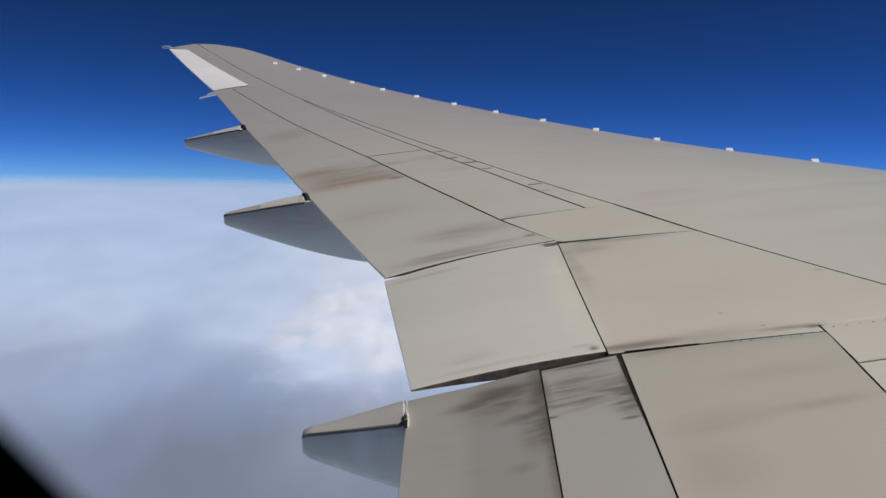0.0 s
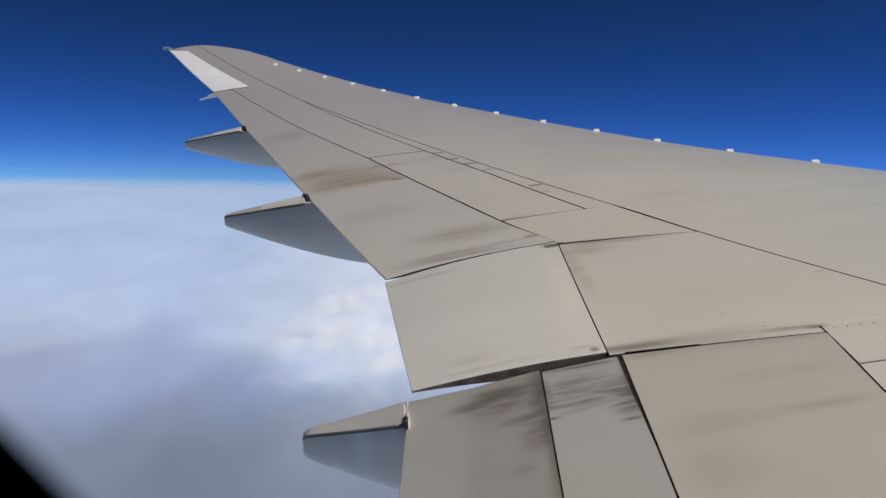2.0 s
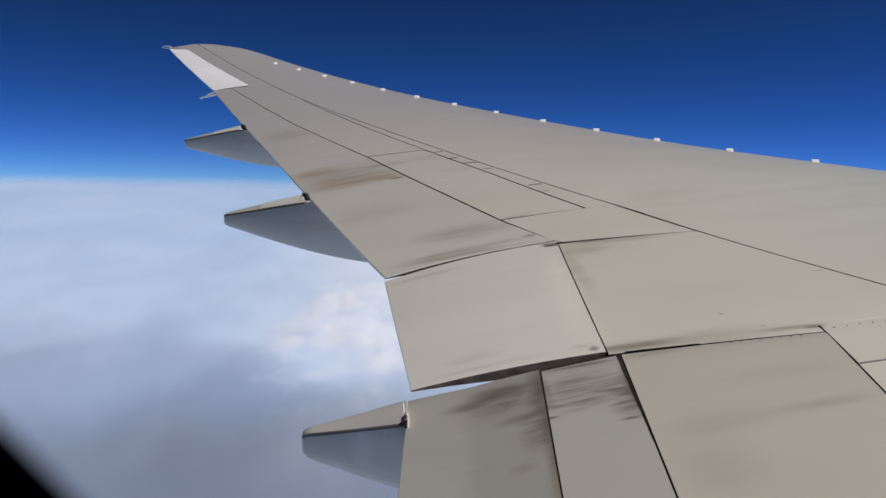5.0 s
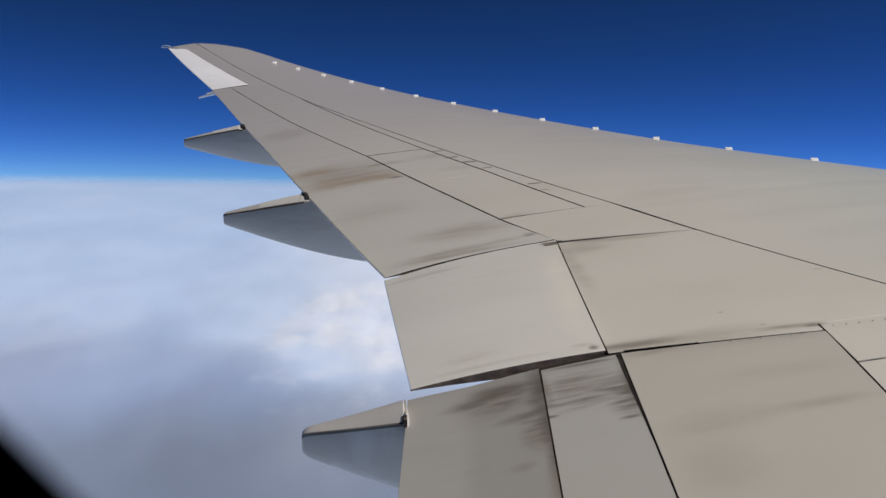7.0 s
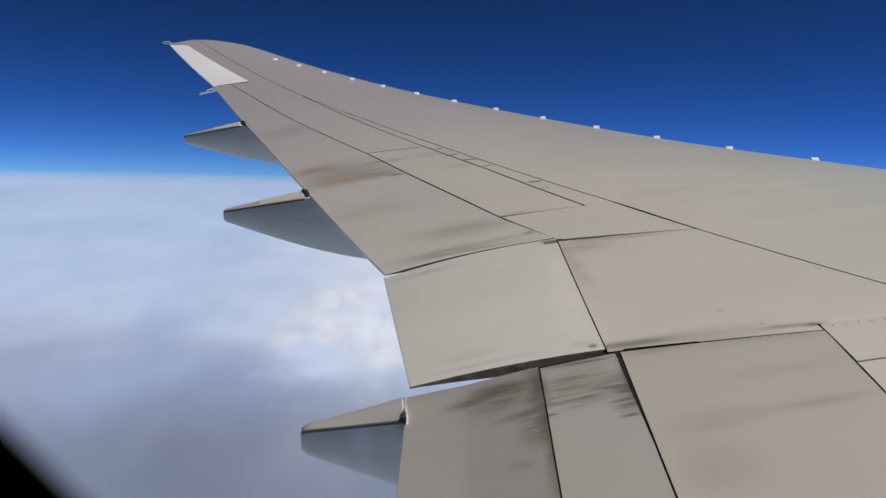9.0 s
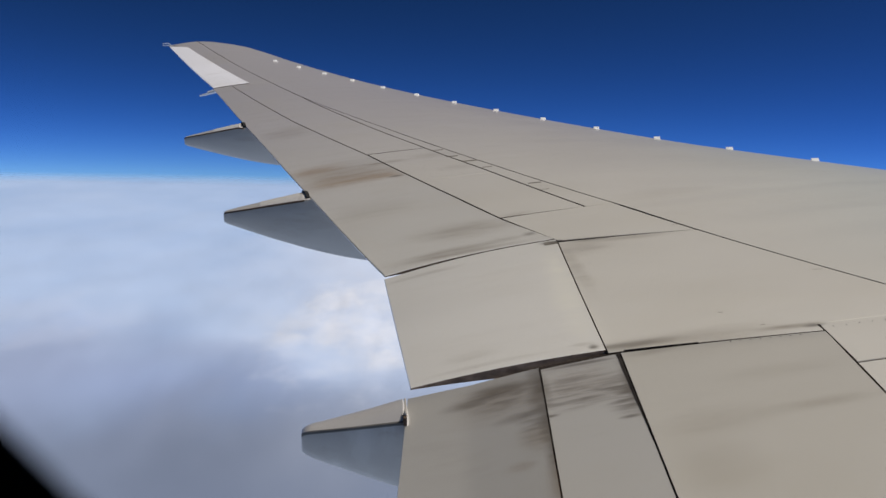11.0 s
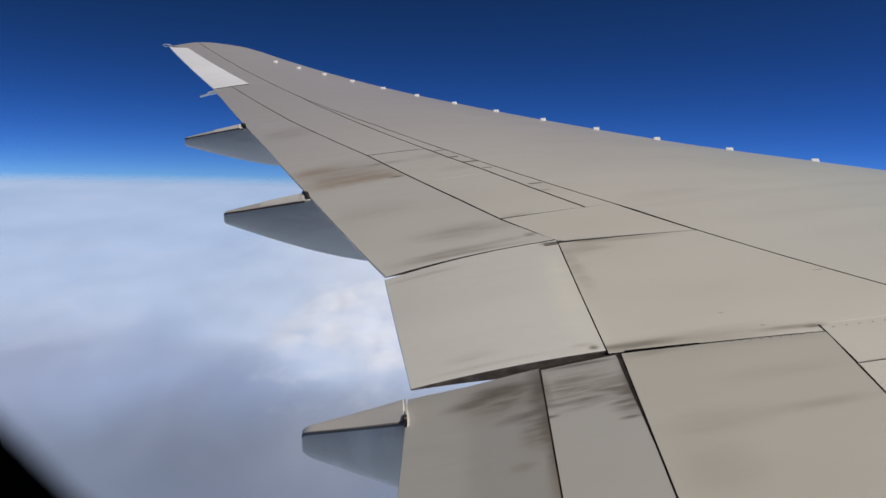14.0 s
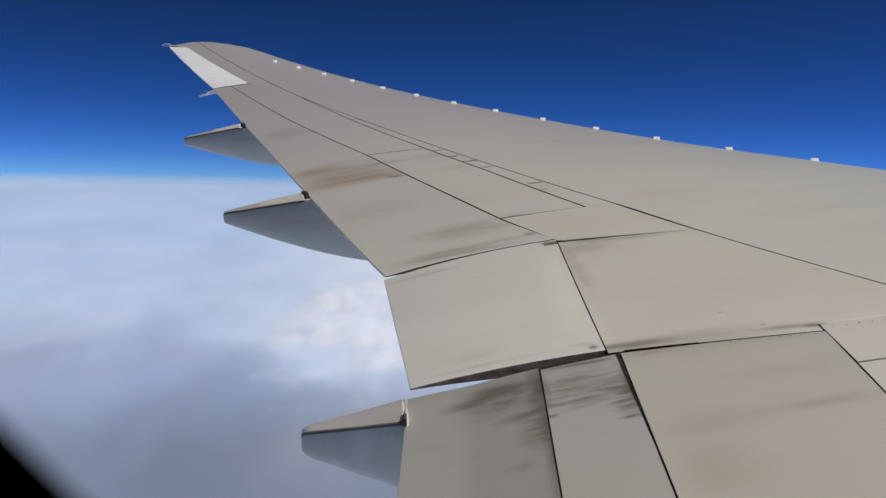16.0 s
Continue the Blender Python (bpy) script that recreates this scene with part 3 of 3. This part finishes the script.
# flap track fairings
def fairing(x_tail, x_nose, y, z_tail, z_root, x_root, z_low, half, tail_h, seal, blunt=0.045):
    """A canoe under the trailing edge: blunt narrow tail, flat top aft of the wing, deep rounded belly."""
    bm = bmesh.new()
    rings, caps = [], []
    high = 0.085 if y < 8 else 0.095 if y < 14 else 0.080
    edge_rows = ([], [])
    N = 56
    for k in range(N):
        w = (k / 8) ** 2 * 0.035 if k < 8 else 0.035 + 0.965 * (k - 8) / (N - 9)
        x = x_tail + (x_nose - x_tail) * w
        reach = min(1.0, (x - x_tail) / (x_root - x_tail))
        if x <= x_root:
            zt = z_tail + (z_root - z_tail) * reach
        else:
            zt = min(z_root, top_z(x, y) - (0.13 if y < 8 else 0.06) - 0.10 * (x - x_root))
        belly = math.sin(min(1.0, w / 0.62) * math.pi / 2) ** 1.0
        fall = 1.0 if w < 0.62 else math.cos((w - 0.62) / 0.38 * math.pi / 2) ** 0.6
        zb = (z_tail - tail_h) + (z_low - z_tail + tail_h) * belly
        zb = zt + (zb - zt) * max(0.12, fall)
        hw = half * (0.30 + 0.70 * min(1.0, reach) ** 0.8) * max(0.25, fall)
        # the tail end is rounded off
        away = min(1.0, (x - x_tail) / blunt)
        round_off = 0.72 + 0.28 * math.sqrt(max(0.0, 1 - (1 - away) ** 2))
        hw *= round_off
        zt, zb = 0.5 * (zt + zb) + 0.5 * (zt - zb) * round_off, 0.5 * (zt + zb) - 0.5 * (zt - zb) * round_off
        crest = high * (0.1 + 0.9 * reach ** (0.75 if y > 8 else 1.25)) if x <= x_root else 0.0
        if x <= x_root + 0.02:
            for side, sg in ((0, -1), (1, 1)):
                cy = y + sg * hw
                edge_rows[side].append(((x, cy - 0.012 * sg, zt + 0.003), (x, cy + 0.004 * sg, zt - 0.004), (x, cy + 0.006 * sg, zt - 0.020), (x, cy - 0.015 * sg, zt - 0.016)))
        ring = []
        prof_pts = ((-0.30, -0.92), (-0.66, -0.6), (-0.96, 0.0), (-1.0, 0.06), (-1.02, 0.35), (-0.95, 0.62), (-0.74, 0.84), (-0.38, 0.97), (0.0, 1.0))
        full = list(prof_pts) + [(-a, b) for a, b in reversed(prof_pts[:-1])]
        for a, b in full:
            ring.append(bm.verts.new((x, y + a * hw, zt + ((zb - zt) * b if b >= 0 else -b * crest))))
        rings.append(ring)
        if y > 8 and 0.42 < reach and x <= x_root - 0.07:
            arch = ((-0.93, 0.03), (-0.66, 0.6), (-0.30, 0.92), (0.30, 0.92), (0.66, 0.6), (0.93, 0.03))
            caps.append([(x, y + a * hw, zt + b * crest + 0.006) for a, b in arch] + [(x, y + a * hw * 0.9, zt + b * crest - 0.010) for a, b in reversed(arch)])
    n = len(rings[0])
    for a, b in zip(rings, rings[1:]):
        for i in range(n):
            j = (i + 1) % n
            f = bm.faces.new((a[i], a[j], b[j], b[i]))
            f.material_index = 1 if i < 2 or i > n - 4 else 0
    bm.faces.new(rings[0])
    bm.faces.new(rings[-1])
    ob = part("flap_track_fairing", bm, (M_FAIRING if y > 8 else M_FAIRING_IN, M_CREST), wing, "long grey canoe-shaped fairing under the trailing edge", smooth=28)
    # the fixed forward half of the crest stands a little proud
    if caps:
        cb = bmesh.new()
        loops = [[cb.verts.new(c) for c in cap] for cap in caps]
        for a, b in zip(loops, loops[1:]):
            for i in range(len(a)):
                j = (i + 1) % len(a)
                cb.faces.new((a[i], a[j], b[j], b[i]))
        cb.faces.new(loops[0])
        cb.faces.new(loops[-1])
        part("crest_cap", cb, M_CAP, ob, "pale grey raised crest")
    hb = bmesh.new()
    if y > 8:
        ends = []
        for k in range(9):
            yy = y + (-0.21 + 0.036 * k)
            te, a = along(TRAIL, yy), abs(yy - y) / half
            z = max(top_z(te, yy), z_root + high * along(((0.0, 0.95), (0.30, 0.92), (0.66, 0.60), (0.96, 0.0)), a)) + 0.006
            ends.append([hb.verts.new(c) for c in ((te - 0.050, yy, z), (te - 0.006, yy, z), (te - 0.006, yy, z - 0.09), (te - 0.050, yy, z - 0.09))])
        for p, q in zip(ends, ends[1:]):
            for i in range(4):
                hb.faces.new((p[i], p[(i + 1) % 4], q[(i + 1) % 4], q[i]))
        hb.faces.new(ends[0])
        hb.faces.new(ends[-1])
        part("hinge_gap", hb, M_BLACK, ob)
    else:
        box(hb, (x_root - 0.020, y - 0.15, z_root - 0.004), (0.022, 0.08, 0.050))
        part("hinge_gap", hb, M_EDGE, ob)
    # dark joint along the upper inboard and outboard edges
    for side in (0, 1):
        sb = bmesh.new()
        loop = []
        for ring in edge_rows[side]:
            loop.append([sb.verts.new(c) for c in ring])
        for a, b in zip(loop, loop[1:]):
            for i in range(4):
                sb.faces.new((a[i], a[(i + 1) % 4], b[(i + 1) % 4], b[i]))
        sb.faces.new(loop[0])
        sb.faces.new(loop[-1])
        part("edge_seal", sb, seal, ob)
    return ob


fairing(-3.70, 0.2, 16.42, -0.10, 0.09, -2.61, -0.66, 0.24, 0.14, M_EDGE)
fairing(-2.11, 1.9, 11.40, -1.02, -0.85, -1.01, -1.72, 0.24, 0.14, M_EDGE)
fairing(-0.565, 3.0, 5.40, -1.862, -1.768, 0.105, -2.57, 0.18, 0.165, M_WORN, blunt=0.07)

# bracket at the inboard flap's corner
bm = bmesh.new()
box(bm, (0.090, 5.40, -1.735), (0.016, 0.30, 0.020), Matrix.Identity(4))
box(bm, (0.068, 5.36, -1.750), (0.010, 0.20, 0.024))
box(bm, (0.075, 5.38, -1.745), (0.040, 0.025, 0.022))
bmesh.ops.bevel(bm, geom=bm.edges[:], offset=0.004, segments=1, affect="EDGES")
part("hinge_bracket", bm, M_STEEL, wing, "bare metal hinge bracket")

# vortex generators behind the leading edge
for k in range(13):
    step = k + {11: 0.035, 12: 0.076}.get(k, 0)
    x, y = -2.98 + 0.719 * step, 24.11 - 1.046 * step
    bm = bmesh.new()
    s = 0.047
    v = [bm.verts.new(c) for c in ((-s, -0.06, 0), (s, -0.06, 0), (s, 0.03, 0), (-s, 0.03, 0), (-s, 0.012, 0.056), (s, 0.012, 0.056), (s, 0.03, 0.056), (-s, 0.03, 0.056))]
    for f in ((0, 1, 2, 3), (0, 1, 5, 4), (4, 5, 6, 7), (2, 3, 7, 6), (1, 2, 6, 5), (0, 3, 7, 4)):
        bm.faces.new([v[i] for i in f])
    bmesh.ops.bevel(bm, geom=bm.edges[:], offset=0.003, segments=1, affect="EDGES")
    ob = part("vortex_generator", bm, M_WHITE, wing, "small white vortex generator" if k == 0 else "")
    ob.location, ob.rotation_euler = (x, y, top_z(x, y) - 0.02), (0, 0, radians(-8))


# static discharger and tip lamp
def rod(bm, p, q, r0, r1, seg=8):
    p, q = Vector(p), Vector(q)
    turn = (q - p).to_track_quat("Z", "Y").to_matrix().to_4x4()
    bmesh.ops.create_cone(bm, cap_ends=True, segments=seg, radius1=r0, radius2=r1, depth=(q - p).length,
                          matrix=Matrix.Translation((p + q) / 2) @ turn)


bm = bmesh.new()
rod(bm, (-3.82, 20.60, 0.93), (-4.27, 20.60, 0.81), 0.035, 0.018)
rod(bm, (-3.80, 20.66, 0.98), (-4.10, 20.62, 0.90), 0.03, 0.012)
part("flap_end_rod", bm, M_BRIGHT, wing)
bm = bmesh.new()
loop = [(-6.66 + 0.12 * math.cos(a), 27.66, 2.625 + 0.030 * math.sin(a)) for a in [2 * math.pi * k / 20 for k in range(21)]]
for a, b in zip(loop, loop[1:]):
    rod(bm, a, b, 0.012, 0.012, 6)
rod(bm, (-6.56, 27.66, 2.61), (-6.44, 27.63, 2.585), 0.014, 0.016)
part("static_discharger", bm, M_BRIGHT, wing)


# black joint strips where they open widest; the first paints the spoiler's shadow
def dark_strip(p, q, w0, w1, drop):
    """A flat tapering strip on the skin from p to q, w0 and w1 wide."""
    p, q = Vector(p), Vector(q)
    side = Vector((-(q - p).y, (q - p).x)).normalized()
    sb = bmesh.new()
    rows = []
    for k in range(13):
        c, w = p + (q - p) * k / 12, w0 + (w1 - w0) * k / 12
        w *= 1 + 0.25 * noise.noise(Vector((k * 0.9, p.x, p.y)))
        a, b = c, c + side * w
        rows.append([sb.verts.new((v.x, v.y, top_z(v.x, v.y) - drop + h)) for v, h in ((a, 0.003), (b, 0.002), (b, -0.006), (a, -0.006))])
    for a, b in zip(rows, rows[1:]):
        for i in range(4):
            sb.faces.new((a[i], a[(i + 1) % 4], b[(i + 1) % 4], b[i]))
    sb.faces.new(rows[0])
    sb.faces.new(rows[-1])
    part("joint_dark_strip", sb, M_JOINT_DARK, wing, "black strip along a panel joint")


dark_strip((1.398, 4.43), (1.507, 5.575), 0.001, 0.022, 0.006)
dark_strip((0.862, 4.35), (0.978, 5.56), 0.001, 0.009, 0.001)
dark_strip((1.545, 5.585), (2.02, 5.514), 0.014, 0.004, 0.0)
dark_strip((2.06, 8.068), (1.62, 8.129), 0.004, 0.018, 0.0)

# slots of the spoiler hinges, and fasteners along the inboard joints
def plate(x, y, length, width, proud, skew=0.0):
    """A small flat plate lying on the skin, its front end set forward by skew."""
    pb = bmesh.new()
    corners = ((x, y), (x + length, y + skew), (x + length, y + width + skew), (x, y + width))
    upper = [pb.verts.new((cx, cy, top_z(cx, cy) + proud)) for cx, cy in corners]
    lower = [pb.verts.new((cx, cy, top_z(cx, cy) - 0.012)) for cx, cy in corners]
    pb.faces.new(upper)
    pb.faces.new(lower)
    for i in range(4):
        j = (i + 1) % 4
        pb.faces.new((upper[i], upper[j], lower[j], lower[i]))
    return pb


for x, y, length, w in ((0.63, 12.70, 0.16, 0.05), (0.80, 12.22, 0.17, 0.06), (1.00, 11.84, 0.20, 0.07), (1.22, 11.41, 0.13, 0.04), (1.66, 10.36, 0.16, 0.05), (1.75, 10.04, 0.10, 0.02)):
    part("hinge_slot", plate(x, y, length, w, 0.0006), M_COVER, wing)
# small drain slots on the skin and the hinge panel
for x, y, length in ((3.27, 6.53, 0.07), (2.70, 8.19, 0.06), (2.31, 5.95, 0.028), (2.48, 5.63, 0.028), (-2.15, 17.2, 0.10)):
    part("drain_slot", plate(x, y, length, 0.010, 0.0006, -0.012), M_FAINT, wing)
# dirty cover where the flaperon, the outboard flap and the hinge panel meet
part("hinge_cover", plate(1.455, 8.085, 0.125, 0.075, 0.003), M_COVER, wing, "small dirty grey hinge cover")
part("hinge_cover", plate(1.575, 8.150, 0.055, 0.025, 0.004), M_WORN, wing)
bm = bmesh.new()
bmesh.ops.create_cone(bm, cap_ends=True, segments=10, radius1=0.0045, radius2=0.004, depth=0.006)
first = part("fastener", bm, M_WORN, wing)
spots = [(2.02 + 0.062 * k, 5.525 - 0.148 * (0.062 * k) - 0.05) for k in range(3, 11)]
spots += [(2.88 + 0.085 * k, 5.435 - 0.004 * k) for k in range(8)] + [(2.72, 4.32)]
for k, (x, y) in enumerate(spots):
    ob = first if k == 0 else new("fastener", first.data)
    ob.parent = wing
    ob.location = (x, y, top_z(x, y) + 0.001)


# ---------------------------------------------------------------- the cabin round the eye
def cabin():
    y0, y1 = 0.14, 0.20
    r, hw, hh = 0.13, 0.14, 0.20
    mid = Vector((0.0408, 0.0328)) + Vector((hw - r, hh - r))
    def outline(grow, n=10):
        pts = []
        for cx, cz, a0 in ((hw - r, hh - r, 0), (-hw + r, hh - r, 90), (-hw + r, -hh + r, 180), (hw - r, -hh + r, 270)):
            for k in range(n + 1):
                a = radians(a0 + 90 * k / n)
                pts.append((mid.x + cx + (r + grow) * math.cos(a), mid.y + cz + (r + grow) * math.sin(a)))
        return pts
    loops = [(outline(0.0), y0), (outline(0.004), y0 - 0.006), (outline(0.03), y0 - 0.008), (outline(0.05), y0), (outline(0.05), y1), (outline(0.042), y1)]
    bm = bmesh.new()
    rings = [[bm.verts.new((x, y, z)) for x, z in pts] for pts, y in loops]
    n = len(rings[0])
    for a, b in zip(rings, rings[1:] + rings[:1]):
        for i in range(n):
            k = (i + 1) % n
            bm.faces.new((a[i], a[k], b[k], b[i]))
    wall = new("cabin_wall")
    wall.matrix_world = AIRCRAFT
    tagged(wall, "dark cabin side wall with a rounded window opening", "cabin wall", kind="structure")
    part("window_surround", bm, M_BLACK, wall, "black window surround")
    # side wall with the opening cut through it, and the cabin's plain unseen shell, added to keep light out
    bm = bmesh.new()
    hole = outline(0.049)
    X, Zt, Zb = 1.6, 1.1, -1.2
    sides = []
    for y in (y0 - 0.004, y1 + 0.004):
        rim = []
        for i, (x, z) in enumerate(hole):
            k, quarter = i % 11, i // 11
            sx, sz = mid.x + (X if quarter in (0, 3) else -X), mid.y + (Zt if quarter < 2 else Zb)
            part_way = 0.3 + 0.7 * (1 - abs(k - 5) / 5)
            upright = (k <= 5) == (quarter in (0, 2))
            fx = sx if upright else mid.x + (sx - mid.x) * part_way
            fz = mid.y + (sz - mid.y) * part_way if upright else sz
            rim.append(bm.verts.new((fx, y, fz)))
        sides.append(([bm.verts.new((x, y, z)) for x, z in hole], rim))
    for i in range(n):
        k = (i + 1) % n
        (h0, f0), (h1, f1) = sides
        bm.faces.new((h0[i], h0[k], f0[k], f0[i]))
        bm.faces.new((h1[i], f1[i], f1[k], h1[k]))
        bm.faces.new((h0[i], h1[i], h1[k], h0[k]))
        bm.faces.new((f0[i], f0[k], f1[k], f1[i]))
    part("side_panel", bm, M_WALL, wall)
    bm = bmesh.new()
    front = [bm.verts.new((x, y1 - 0.010, z)) for x, z in outline(0.046)]
    back = [bm.verts.new((x, y1 - 0.004, z)) for x, z in outline(0.046)]
    bm.faces.new(front)
    bm.faces.new(back)
    for i in range(n):
        k = (i + 1) % n
        bm.faces.new((front[i], front[k], back[k], back[i]))
    pane = part("window_pane", bm, M_PANE, wall, "clear acrylic window pane")
    pane.visible_shadow = False
    bm = bmesh.new()
    for c, s in (((mid.x, -1.34, Zt + mid.y + 0.02), (2 * X + 0.1, 3.0, 0.04)), ((mid.x, -1.34, Zb + mid.y - 0.02), (2 * X + 0.1, 3.0, 0.04)),
                 ((mid.x - X - 0.02, -1.34, mid.y - 0.05), (0.04, 3.0, 2.3)), ((mid.x + X + 0.02, -1.34, mid.y - 0.05), (0.04, 3.0, 2.3)),
                 ((mid.x, -2.82, mid.y - 0.05), (2 * X + 0.1, 0.04, 2.4))):
        box(bm, c, s)
    part("cabin_shell", bm, M_WALL, wall)


cabin()
